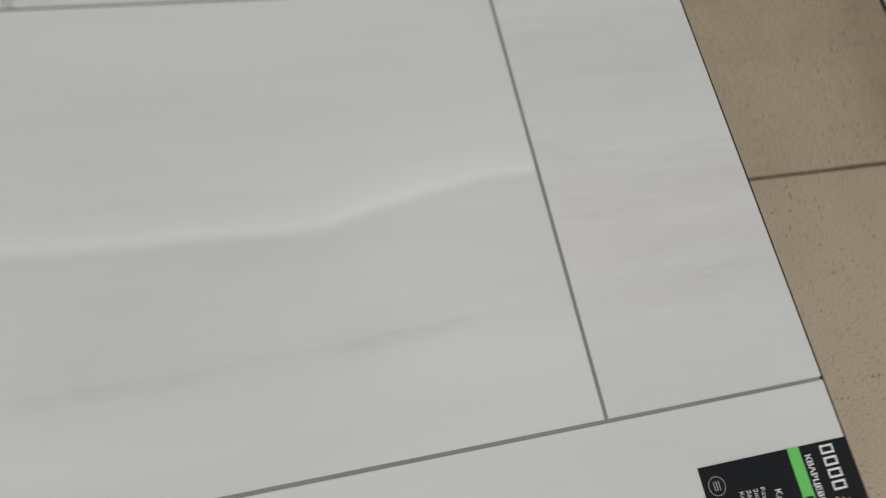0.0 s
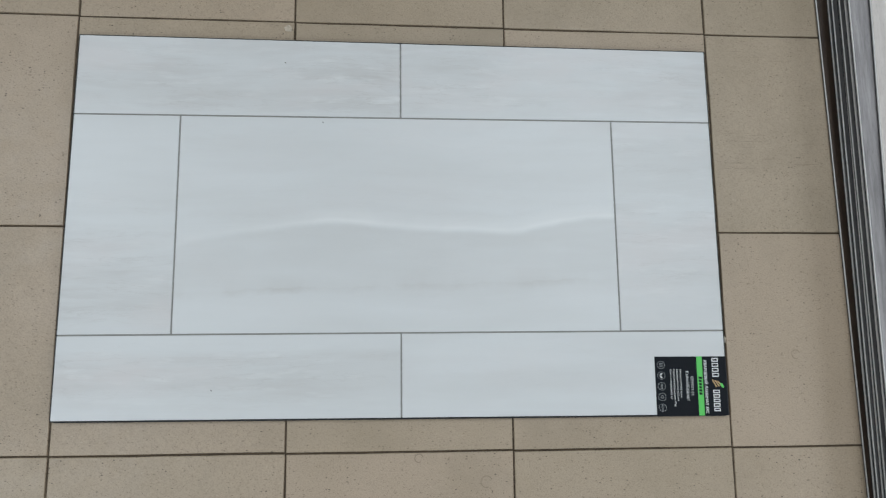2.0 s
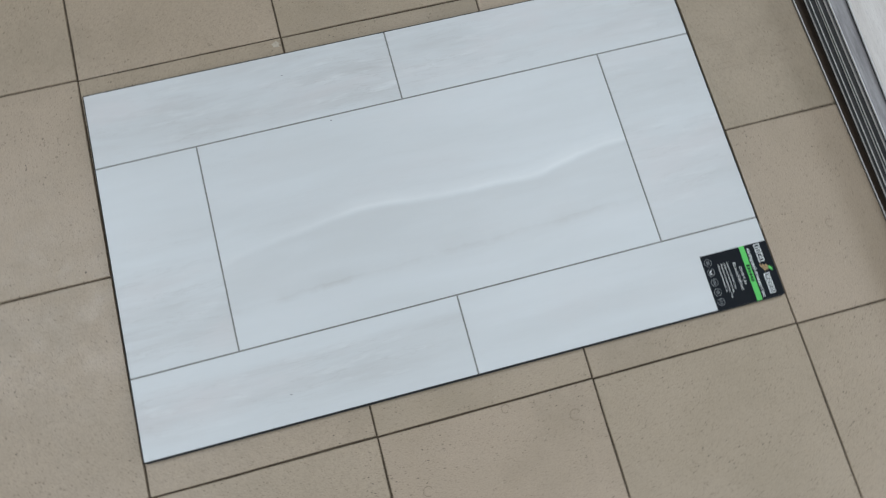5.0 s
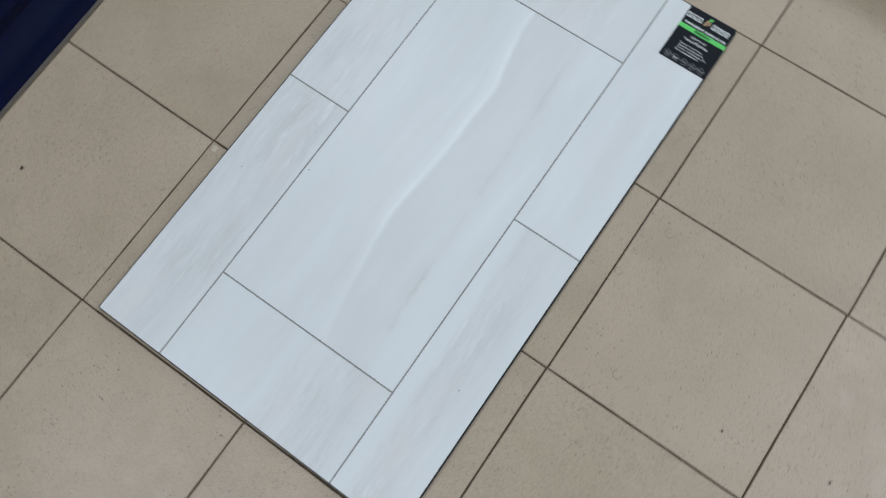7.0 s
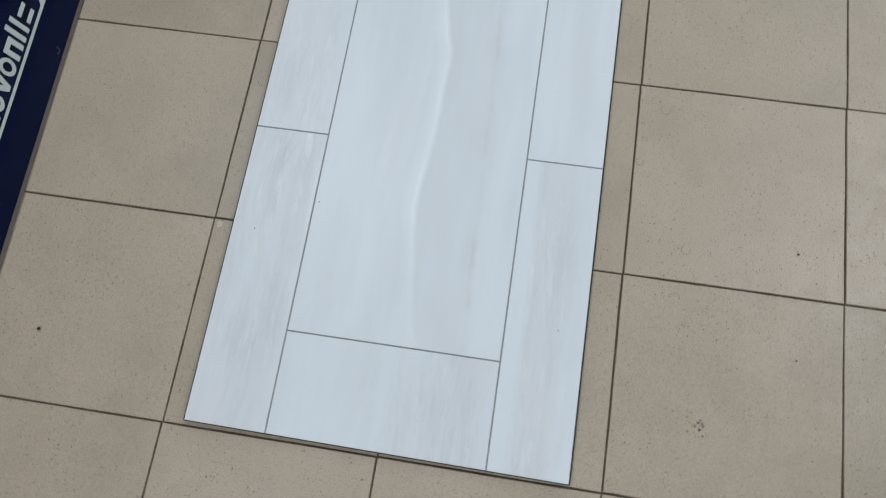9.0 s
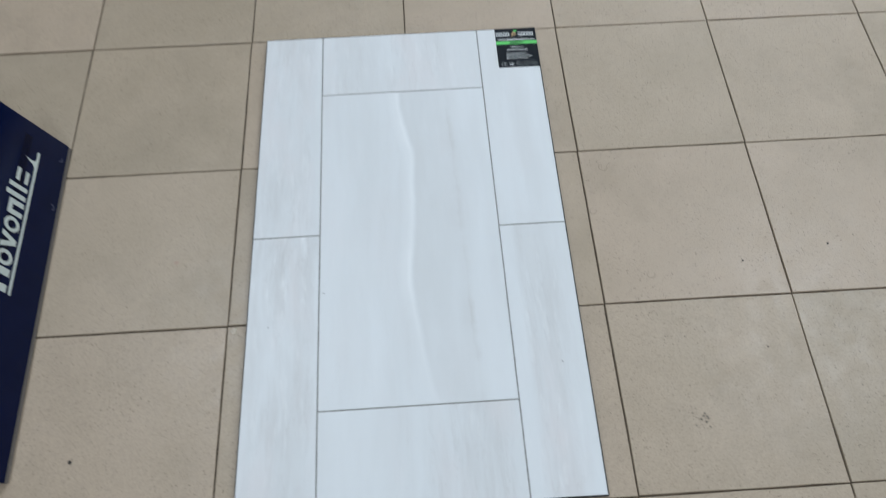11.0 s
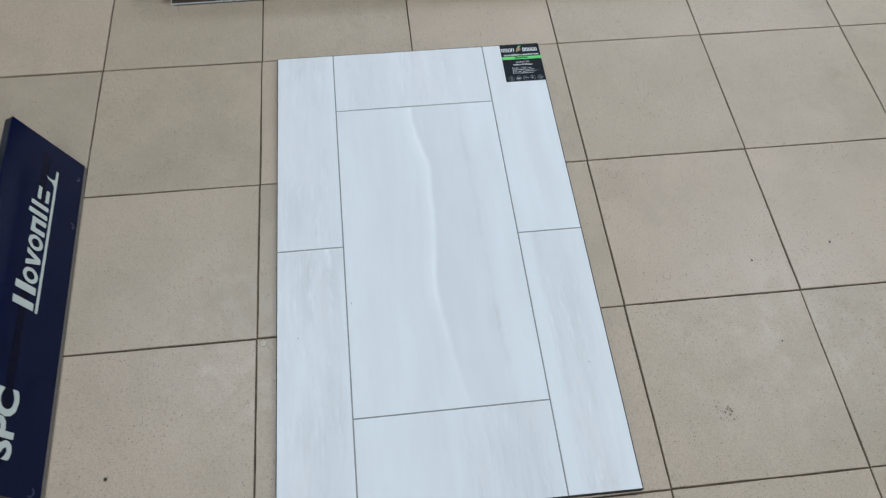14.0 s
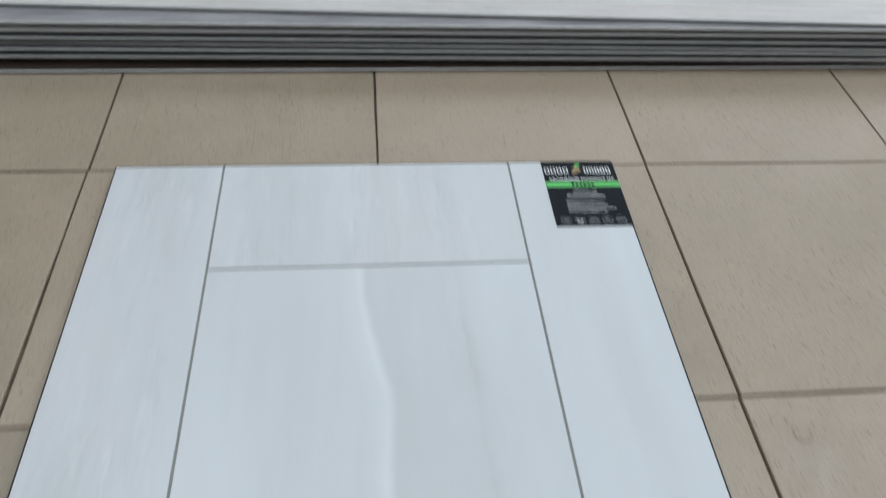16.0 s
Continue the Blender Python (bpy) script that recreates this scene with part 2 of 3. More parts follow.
M_GREY_INK = plain("grey_ink", (0.30, 0.32, 0.33), 0.45, vary=0.02)
M_GREEN_INK = plain("green_ink", (0.11, 0.62, 0.13), 0.4, vary=0.03)
M_TAN_INK = plain("tan_ink", (0.50, 0.33, 0.16), 0.45, vary=0.05)
M_NAVY = plain("navy_film", (0.0025, 0.006, 0.030), 0.11, vary=0.12, scale=14.0, specular=0.16)
M_NAVY_EDGE = plain("navy_edge", (0.012, 0.016, 0.025), 0.45)
M_NAVY_DARK = plain("dark_navy_strip", (0.0010, 0.0024, 0.0155), 0.11, vary=0.1, specular=0.16)
M_SMUDGE = plain("smudged_film", (0.012, 0.018, 0.055), 0.5, vary=0.3, scale=300.0)
M_SIGN_INK = plain("pale_letter_film", (0.52, 0.56, 0.52), 0.45, vary=0.03)
M_BLUE = plain("blue_film", (0.012, 0.055, 0.30), 0.35)
M_WHITE = plain("white_panel", (0.50, 0.50, 0.50), 0.45, vary=0.02)
M_ALU = plain("edge_trim", (0.13, 0.115, 0.10), 0.35, vary=0.1)
M_WALL = plain("shop_wall_paint", (0.40, 0.39, 0.37), 0.8, vary=0.03, scale=8.0)
M_CEILING = plain("ceiling_paint", (0.78, 0.78, 0.77), 0.9, vary=0.02, scale=8.0)
M_BROWN = wood("dark_oak_laminate", (0.022, 0.016, 0.011), (0.105, 0.078, 0.053), 0.7, (1.0, 14.0, 14.0), 5.0)
M_STAIN = plain("old_stain", (0.20, 0.165, 0.125), 0.6, vary=0.2, scale=300.0)
M_SPECK = plain("black_speck", (0.03, 0.024, 0.02), 0.7)
M_CRUMB = plain("grout_crumb", (0.52, 0.45, 0.36), 0.8, vary=0.2, scale=400.0)
M_SCRATCH = plain("grey_scratch", (0.255, 0.205, 0.155), 0.5, vary=0.1)
M_RING = plain("pale_ring", (0.285, 0.225, 0.162), 0.45, vary=0.1)
M_PINK = plain("pink_mark", (0.42, 0.29, 0.22), 0.5, vary=0.05)


# ---- building helpers ----
def part(name, bm, material, parent=None, label=""):
    mesh = bpy.data.meshes.new(name)
    bm.to_mesh(mesh)
    bm.free()
    mesh.materials.append(material)
    ob = new(name, mesh)
    if parent:
        ob.parent = parent
    return tagged(ob, label)


def thing(name, m, label, category, group="", kind=""):
    ob = new(name)
    ob.matrix_world = m
    return tagged(ob, label, category, group, kind)


def box(bm, x0, x1, y0, y1, z0, z1, bevel=0.0, segments=1):
    made = bmesh.ops.create_cube(bm, size=1.0)["verts"]
    for v in made:
        v.co = Vector((x0 if v.co.x < 0 else x1, y0 if v.co.y < 0 else y1, z0 if v.co.z < 0 else z1))
    if bevel:
        edges = list({e for v in made for e in v.link_edges})
        bmesh.ops.bevel(bm, geom=edges, offset=bevel, segments=segments, profile=0.7, affect="EDGES")
    return bm


def flat(bm, corners, z):
    """One flat polygon at height z, a hair thick."""
    top = [bm.verts.new((x, y, z)) for x, y in corners]
    bm.faces.new(top)
    return bm


def ring(bm, x, y, z, r, width, start=0.0, end=360.0, steps=28):
    rows = []
    for k in range(steps + 1):
        a = radians(start + (end - start) * k / steps)
        rows.append([bm.verts.new((x + q * math.cos(a), y + q * math.sin(a), z)) for q in (r - width / 2, r + width / 2)])
    for (a, b), (c, d) in zip(rows, rows[1:]):
        bm.faces.new((a, b, d, c))
    return bm


def letters(name, words, size, material, parent, m, align="LEFT", extrude=0.0, label="", bold=0.0):
    """Lettering in the built-in font, as a mesh."""
    curve = bpy.data.curves.new(name, "FONT")
    curve.body, curve.size, curve.align_x, curve.extrude, curve.offset = words, size, align, extrude, bold
    curve.resolution_u = 3
    held = new(name + "_curve", curve)
    mesh = bpy.data.meshes.new_from_object(held.evaluated_get(bpy.context.evaluated_depsgraph_get()))
    bpy.data.objects.remove(held)
    bpy.data.curves.remove(curve)
    mesh.materials.clear()
    mesh.materials.append(material)
    ob = new(name, mesh)
    ob.parent = parent
    ob.matrix_basis = m
    return tagged(ob, label)


# ---- the room's shell ----
X_LINES = [-0.151 - 0.3055 * k for k in range(7, 0, -1)] + [-0.1503, 0.1525, 0.4578, 0.7645] + [0.7645 + 0.306 * k for k in range(1, 8)]
Y_LINES = [-0.7776 - 0.3085 * k for k in range(6, 0, -1)] + [-0.7776, -0.4662, -0.158, 0.1450, 0.4494, 0.7618] + [0.7618 + 0.307 * k for k in range(1, 6)]
RX0, RX1, RY0, RY1 = X_LINES[0] - 0.02, X_LINES[-1] + 0.02, Y_LINES[0] - 0.02, Y_LINES[-1] + 0.02


def floor_place(a, b):
    """The tile layer's lattice lies a little askew to the sample board."""
    return a + 0.002 * (b - 0.15), b - 0.006 * (a - 0.3)


floor = tagged(part("floor", box(bmesh.new(), RX0, RX1, RY0, RY1, -0.12, -0.0022), M_GROUT), "tiled shop floor with dirty brown grout joints", "floor", kind="structure")
tagged(part("ceiling", box(bmesh.new(), RX0, RX1, RY0, RY1, CEILING, CEILING + 0.1), M_CEILING), "plain white shop ceiling", "ceiling", kind="structure")
for name, x0, x1, y0, y1 in (("wall_north", RX0 - 0.15, RX1 + 0.15, RY1, RY1 + 0.15), ("wall_south", RX0 - 0.15, RX1 + 0.15, RY0 - 0.15, RY0), ("wall_east", RX1, RX1 + 0.15, RY0, RY1), ("wall_west", RX0 - 0.15, RX0, RY0, RY1)):
    tagged(part(name, box(bmesh.new(), x0, x1, y0, y1, -0.12, CEILING + 0.1), M_WALL), "plain painted shop wall", "wall", kind="structure")

# ---- the sample board: seven stone-look tiles on a thin base ----
BASE, TOP = 0.0058, 0.0108


def skew(x, y):
    """The glued tiles are not quite square to one another at the rim."""
    if x < -0.05:
        x += 0.009 * (y - 0.15)
    if y < -0.05 or y > 0.35:
        y -= 0.0058 * (x - 0.3)
    return x, y


def quad_slab(x0, x1, y0, y1, z0, z1, bevel, at=(0, 0)):
    bm = bmesh.new()
    box(bm, x0, x1, y0, y1, z0, z1)
    for v in bm.verts:
        v.co.x, v.co.y = skew(v.co.x, v.co.y)
    rim = [e for e in bm.edges if all(v.co.z > (z0 + z1) / 2 for v in e.verts)]
    if bevel:
        bmesh.ops.bevel(bm, geom=rim, offset=bevel, segments=2, profile=0.6, affect="EDGES")
    for v in bm.verts:
        v.co.x, v.co.y = v.co.x - at[0], v.co.y - at[1]
    return bm


board = thing("sample_board", pose(0, 0, 0), "white stone-look vinyl sample board lying flat on floor tiles", "sample board")
bottom = part("base_panel", quad_slab(-0.1435, 0.7555, -0.1152, 0.4145, 0.0006, BASE, 0), M_CORE, board, "thin dark backing panel")
part("joint_bed", quad_slab(-0.1440, 0.7560, -0.1120, 0.4150, BASE + 0.0002, TOP - 0.0011, 0), M_GROOVE, board, "grey joint lines between the tiles")
G = 0.0011
XL, XA, XM, XB, XR = -0.1445, 0.0, 0.3052, 0.61, 0.7567
YL, YA, YB, YR = -0.1125, 0.0, 0.3036, 0.4157
for x0, x1, y0, y1, k in ((XA + G, XB - G, YA + G, YB - G, 0), (XL, XA - G, YA + G, YB - G, 1), (XB + G, XR, YA + G, YB - G, 2), (XL, XM - G, YB + G, YR, 3), (XM + G, XR, YB + G, YR, 4), (XL, XM - G, YL, YA - G, 5), (XM + G, XR, YL, YA - G, 6)):
    tile = part("vinyl_tile", quad_slab(x0, x1, y0, y1, BASE + 0.0004, TOP, 0.0005, (x0, y0)), PRINTS[k], board)
    tile.location = (x0, y0, 0)
# dark rim where the cut core shows at the edges
rim = bmesh.new()
for x0, x1, y0, y1 in ((XL - 0.0010, XR + 0.0010, YL - 0.0014, YL - 0.0002), (XL - 0.0010, XR + 0.0010, YR + 0.0002, YR + 0.0012), (XL - 0.0013, XL - 0.0002, YL, YR), (XR + 0.0002, XR + 0.0013, YL, YR)):
    box(rim, x0, x1, y0, y1, 0.0012, TOP - 0.0003)
for v in rim.verts:
    v.co.x, v.co.y = skew(v.co.x, v.co.y)
part("cut_edge", rim, M_CORE, board, "dark cut edge of the vinyl core")

# ---- the product label stuck to the board's corner ----
LW, LH = 0.0805, 0.1010
label = thing("product_label", Matrix.Translation((0.7568, -0.0362, TOP + 0.0001)) @ pose(0, 0, 0, 0, 0, -90.4), "black printed label with green band stuck on board corner", "label")
part("sticker", box(bmesh.new(), 0.0, LW, -LH, 0.0, 0.0, 0.00035), M_BLACK, label)
INK = 0.0004


def ink_bar(name, x0, x1, y0, y1, material, lean=0.0, text=""):
    return part(name, flat(bmesh.new(), ((x0, y0), (x1, y0), (x1 + lean, y1), (x0 + lean, y1)), INK), material, label, text)


ink_bar("green_band", 0.0, LW, -0.0415, -0.0335, M_GREEN_INK)
for k in range(6):
    x = 0.0275 + 0.0043 * k
    part("title_block", flat(bmesh.new(), ((x, -0.0397), (x + 0.0030, -0.0397), (x + 0.0036, -0.0353 if k else -0.0345), (x + 0.0006, -0.0353 if k else -0.0345)), INK + 0.0001), M_BLACK, label)
for k in range(9):
    x = 0.0020 + 0.0069 * k if k < 4 else 0.0458 + 0.0061 * (k - 4)
    wide, low, high, line = 0.0053 if k < 4 else 0.0047, -0.0198, -0.0106, 0.0013
    bm = bmesh.new()
    for a0, a1, b0, b1 in ((x, x + line, low, high), (x + wide - line, x + wide, low, high), (x + line, x + wide - line, high - line, high), (x + line, x + wide - line, low, low + line)):
        flat(bm, ((a0, b0), (a1, b0), (a1, b1), (a0, b1)), INK)
    part("brand_block", bm, M_WHITE_INK, label)
for k in range(3):
    part("emblem_streak", flat(bmesh.new(), ((0.0310 + 0.001 * k, -0.0195 + 0.0038 * k), (0.0322 + 0.001 * k, -0.0210 + 0.0038 * k), (0.0425 - 0.001 * k, -0.0152 + 0.0034 * k), (0.0415 - 0.001 * k, -0.0134 + 0.0034 * k)), INK + 0.0001), M_TAN_INK, label)
leaf = bmesh.new()
flat(leaf, [(0.0362, -0.0090), (0.0390, -0.0094), (0.0422, -0.0073), (0.0435, -0.0040), (0.0402, -0.0043), (0.0372, -0.0060)], INK + 0.0002)
part("emblem_leaf", leaf, M_GREEN_INK, label)
letters("heading", "КВАРЦЕВЫЙ ЛАМИНАТ SPC", 0.0053, M_WHITE_INK, label, pose(LW / 2 + 0.001, -0.0312, INK), "CENTER", bold=0.00014)
letters("article", "CDM271-03", 0.0052, M_WHITE_INK, label, pose(LW / 2, -0.0508, INK), "CENTER")
letters("decor", "Kailash/Кайлас", 0.0062, M_WHITE_INK, label, pose(LW / 2, -0.0578, INK), "CENTER")
for k, words in enumerate(("Размер: 610*305*4 мм", "Защитный слой: 0,33 мм", "Замковое соединение: Click", "Класс применения: 43")):
    letters("detail_line", words, 0.0038, M_WHITE_INK, label, pose(0.0170, -0.0664 - 0.0046 * k, INK))
for k in range(5):
    x = 0.0115 + 0.0145 * k
    part("icon_ring", ring(bmesh.new(), x, -0.0925, INK, 0.0052, 0.0005), M_GREY_INK, label)
    if k < 4:
        mark = bmesh.new()
        if k == 0:
            for q in range(3):
                flat(mark, ((x - 0.0026, -0.0945 + 0.0016 * q), (x + 0.0026, -0.0945 + 0.0016 * q), (x + 0.0026, -0.0938 + 0.0016 * q), (x - 0.0026, -0.0938 + 0.0016 * q)), INK)
        elif k == 1:
            for s in (-1, 1):
                flat(mark, ((x, -0.0955), (x + s * 0.0030, -0.0932), (x + s * 0.0032, -0.0905), (x + s * 0.0006, -0.0928)), INK)
        elif k == 2:
            for q in (-0.0022, 0.0, 0.0022):
                ring(mark, x + q, -0.0925, INK, 0.0013, 0.0005, steps=12)
        else:
            ring(mark, x, -0.0925, INK, 0.0018, 0.0008, steps=14)
        part("icon_mark", mark, M_WHITE_INK if k == 1 else M_GREY_INK, label)
letters("icon_class", "КМ2", 0.0044, M_GREY_INK, label, pose(0.0115 + 0.0145 * 4, -0.0941, INK), "CENTER")

# small dirt specks on the board
for x, y in ((0.142, 0.383), (0.196, 0.296), (0.055, -0.074)):
    bm = bmesh.new()
    flat(bm, [(x - 0.0009, y - 0.0005), (x + 0.0006, y - 0.0009), (x + 0.0010, y + 0.0005), (x - 0.0004, y + 0.0009)], TOP + 0.0002)
    part("dirt_speck", bm, M_SPECK, board)

# ---- the stack of planks ----
def plank(x0, depth, y0, y1, z0, thick, yaw, core, face, label, face_name="face"):
    """A click plank: core with a thin printed top and a tongue along the long edge."""
    ob = thing("vinyl_plank", pose(x0, (y0 + y1) / 2, z0, 0, 0, yaw), label, "plank", "stacked planks")
    half = (y1 - y0) / 2
    bm = bmesh.new()
    box(bm, 0.0, depth, -half, half, 0.0, thick * 0.80, 0.0004)
    part("core", bm, core, ob)
    bm = bmesh.new()
    box(bm, 0.0006, depth - 0.0006, -half + 0.0005, half - 0.0005, thick * 0.80 + 0.0001, thick, 0.0003)
    part(face_name, bm, face, ob)
    bm = bmesh.new()
    box(bm, -0.0012, -0.0002, -half + 0.004, half - 0.006, thick * 0.22, thick * 0.46, 0.0005)
    part("click_tongue", bm, M_GAP_SHADE_TONGUE, ob)
    bm = bmesh.new()
    box(bm, -0.0010, 0.0004, -half + 0.0006, half - 0.0006, thick * 0.80, thick * 0.80 + 0.0009, 0.0002)
    box(bm, 0.0008, depth - 0.001, half - 0.0004, half + 0.0008, thick * 0.80, thick * 0.80 + 0.0009, 0.0002)
    if core == M_GAP_SHADE_TONGUE:
        bm.free()
        return ob
    part("wear_edge", bm, M_WEAR, ob, "pale wear layer edge")
    return ob


M_WEAR = plain("pale_wear_layer", (0.80, 0.79, 0.77), 0.4, vary=0.05)
M_CORE_GREY = plain("grey_core", (0.36, 0.345, 0.345), 0.55, vary=0.1, scale=90.0)
M_CORE_PINK = plain("pinkish_core", (0.43, 0.385, 0.37), 0.5, vary=0.1, scale=90.0)
M_CORE_PALE = plain("pale_core", (0.70, 0.685, 0.67), 0.5, vary=0.06, scale=90.0)
# near-black: shade of the stack's gaps put into colour, and the click tongues
M_GAP_SHADE_TONGUE = plain("gap_shade_and_tongue", (0.014, 0.015, 0.016), 0.55, vary=0.15, scale=90.0)
M_CORE_GREEN = plain("greenish_core", (0.27, 0.295, 0.29), 0.5, vary=0.08, scale=90.0)
M_PLANK_GREY = wood("grey_oak_print", (0.20, 0.187, 0.190), (0.44, 0.418, 0.422), 0.5, (14.0, 1.0, 14.0), 9.0)
M_PLANK_PINK = wood("whitewashed_oak_print", (0.60, 0.545, 0.51), (0.76, 0.715, 0.68), 0.5, (12.0, 1.0, 12.0), 7.0)
M_PLANK_SLATE = wood("slate_oak_print", (0.10, 0.098, 0.10), (0.20, 0.195, 0.195), 0.5, (12.0, 1.0, 12.0), 8.0)
M_PLANK_BROWN = wood("brown_oak_print", (0.04, 0.026, 0.02), (0.085, 0.058, 0.042), 0.5, (12.0, 1.0, 12.0), 7.0)
# thickness, front edge, end position, turn of each layer from the floor up
# the set-back near-black layers are added to draw shaded gaps between the planks
LAYERS = (
    (0.0045, 0.9495, 0.637, M_CORE_PALE, M_PLANK_BROWN, 0.60, "pale core vinyl plank at bottom of stack"),
    (0.0045, 0.9760, 0.640, M_GAP_SHADE_TONGUE, M_PLANK_BROWN, -0.65, "charcoal core vinyl plank lying in stack"),
    (0.0045, 0.9575, 0.646, M_CORE_GREY, M_PLANK_GREY, -0.42, "grey core vinyl plank lying in stack"),
    (0.0045, 0.9530, 0.650, M_CORE_PALE, M_PLANK_SLATE, -0.22, "pale core vinyl plank lying in stack"),
    (0.0045, 0.9775, 0.655, M_GAP_SHADE_TONGUE, M_PLANK_BROWN, -0.82, "charcoal core vinyl plank lying in stack"),
    (0.0045, 0.9525, 0.648, M_CORE_GREEN, M_PLANK_SLATE, -0.33, "greenish grey vinyl plank lying in stack"),
    (0.0045, 0.9575, 0.652, M_CORE_PINK, M_PLANK_SLATE, -0.62, "grey core vinyl plank lying in stack"),
    (0.0045, 0.9800, 0.650, M_GAP_SHADE_TONGUE, M_PLANK_BROWN, -0.85, "charcoal core vinyl plank lying in stack"),
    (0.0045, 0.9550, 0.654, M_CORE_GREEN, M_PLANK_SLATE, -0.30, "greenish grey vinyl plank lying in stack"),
    (0.0045, 0.9740, 0.652, M_GAP_SHADE_TONGUE, M_PLANK_BROWN, -0.66, "charcoal core vinyl plank lying in stack"),
    (0.0045, 0.9575, 0.657, M_CORE_PALE, M_PLANK_GREY, -0.30, "pale core vinyl plank lying in stack"),
    (0.0045, 0.9625, 0.653, M_CORE_PINK, M_PLANK_GREY, -0.50, "grey core vinyl plank lying in stack"),
    (0.0060, 0.9560, 0.663, M_CORE_PALE, M_PLANK_GREY, -0.40, "grey oak vinyl plank near stack top"),
    (0.0060, 0.9750, 0.676, M_CORE_PALE, M_PLANK_PINK, -1.80, "whitewashed oak vinyl plank on stack top"),
)
level = 0.0006
for thick, x0, y1, core, face, yaw, words in LAYERS:
    plank(x0, 0.19, y1 - 1.228, y1, level, thick, yaw, core, face, words)
    level += thick + 0.0001

# ---- the leaning navy sign with pale lettering ----
SIGN_L, SIGN_W, SIGN_T, SLOPE = 0.598, 0.1580, 0.017, 67.2
sign = thing("leaning_sign", pose(-0.0748, 0.7495, 0.0086, 0, 0, 1.09) @ pose(0, 0, 0, SLOPE, 0, 0), "glossy navy blue sign panel leaning beside wooden stand", "sign")
part("body", box(bmesh.new(), 0.0005, SIGN_L - 0.0005, 0.0005, SIGN_W - 0.0005, -SIGN_T, -0.0031, 0.0012, 2), M_NAVY_EDGE, sign, "greyish navy edge of the panel")
part("face", box(bmesh.new(), 0.0, SIGN_L, 0.0, SIGN_W, -0.0030, 0.0, 0.0008, 2), M_NAVY, sign)
part("dark_strip", box(bmesh.new(), 0.003, 0.571, 0.0735, 0.0880, 0.00005, 0.00015), M_NAVY_DARK, sign, "darker glossy strip along the face")
for u, v, r, start, end in ((0.012, 0.020, 0.0065, 150, 330), (0.462, 0.012, 0.0050, 200, 380), (0.562, 0.013, 0.0045, 160, 320)):
    part("smudge", ring(bmesh.new(), u, v, 0.0002, r, 0.0030, start, end), M_SMUDGE, sign, "pale rubbed smudge")
part("edge_trim", box(bmesh.new(), 0.001, SIGN_L - 0.001, -0.0068, -0.0002, -0.005, -0.0004, 0.0004), M_ALU, sign, "greyish bottom edging strip")
letters("sign_letters", "SPC", 0.0500, M_SIGN_INK, sign, pose(0.0465, 0.0630, 0.0006) @ Matrix.Diagonal((1.22, 1.02, 1, 1)), extrude=0.0004, bold=0.0016)
VB, LEAN = 0.0625, 0.06
SHAPES = (("pair", 0.2780, 0.039, 0.0375), ("ring", 0.3190, 0.030, 0.028), ("wedge", 0.3490, 0.030, 0.027), ("ring", 0.3785, 0.030, 0.028), ("arch", 0.4110, 0.027, 0.027), ("bar", 0.4435, 0.0085, 0.036), ("bar", 0.4600, 0.0080, 0.034), ("bar", 0.4755, 0.024, 0.0065), ("bar", 0.4755, 0.024, 0.0065))
for k, (form, x, w, h) in enumerate(SHAPES):
    bm, lift, line = bmesh.new(), 0.018 if k == len(SHAPES) - 1 else 0.002 if w > h and form == "bar" else 0.0, 0.0125 if form == "pair" else 0.0085
    if form == "bar":
        box(bm, x, x + w, VB + lift, VB + lift + h, 0.0002, 0.0008, 0.0002)
    elif form == "ring":
        ring(bm, 0.0, 0.0, 0.0, 0.0110, 0.0066, steps=26)
        for v in bm.verts:
            v.co = Vector((x + w / 2 + v.co.x * w / h * 0.86, VB + h / 2 + v.co.y, 0.0008))
    elif form == "wedge":
        flat(bm, [(x + w * 0.36, VB), (x + w * 0.66, VB), (x + w, VB + h), (x + w * 0.70, VB + h), (x + w * 0.51, VB + h * 0.40), (x + w * 0.30, VB + h), (x, VB + h)], 0.0008)
    else:
        box(bm, x, x + line, VB, VB + h, 0.0002, 0.0008)
        box(bm, x + w - line, x + w, VB, VB + h, 0.0002, 0.0008)
        if form == "arch":
            box(bm, x + line, x + w - line, VB + h - line * 0.85, VB + h, 0.0002, 0.0008)
    for v in bm.verts:
        v.co.x += (v.co.y - VB) * LEAN
    part("brand_shape", bm, M_SIGN_INK, sign)
swoosh = bmesh.new()
box(swoosh, 0.2766, 0.5475, 0.0535, 0.0580, 0.0002, 0.0008)
flat(swoosh, [(0.513, 0.0580), (0.530, 0.0580), (0.5265, 0.0640), (0.5265, 0.0700), (0.5285, 0.0780), (0.5225, 0.0700), (0.5205, 0.0640)], 0.0008)
part("underline", swoosh, M_SIGN_INK, sign)

# ---- the dark wooden stand behind it ----
stand = thing("display_stand", pose(-0.10, 0.868, 0, -8, 0, 0), "dark oak laminate display panel standing behind blue sign", "display stand")
part("panel", box(bmesh.new(), 0.0, 0.592, 0.0, 0.03, 0.0045, 0.33, 0.0008), M_BROWN, stand)
bm = bmesh.new()
box(bm, 0.474, 0.490, -0.020, -0.0005, 0.104, 0.122, 0.002)
part("bracket", bm, M_BLACK, stand, "small black bracket")

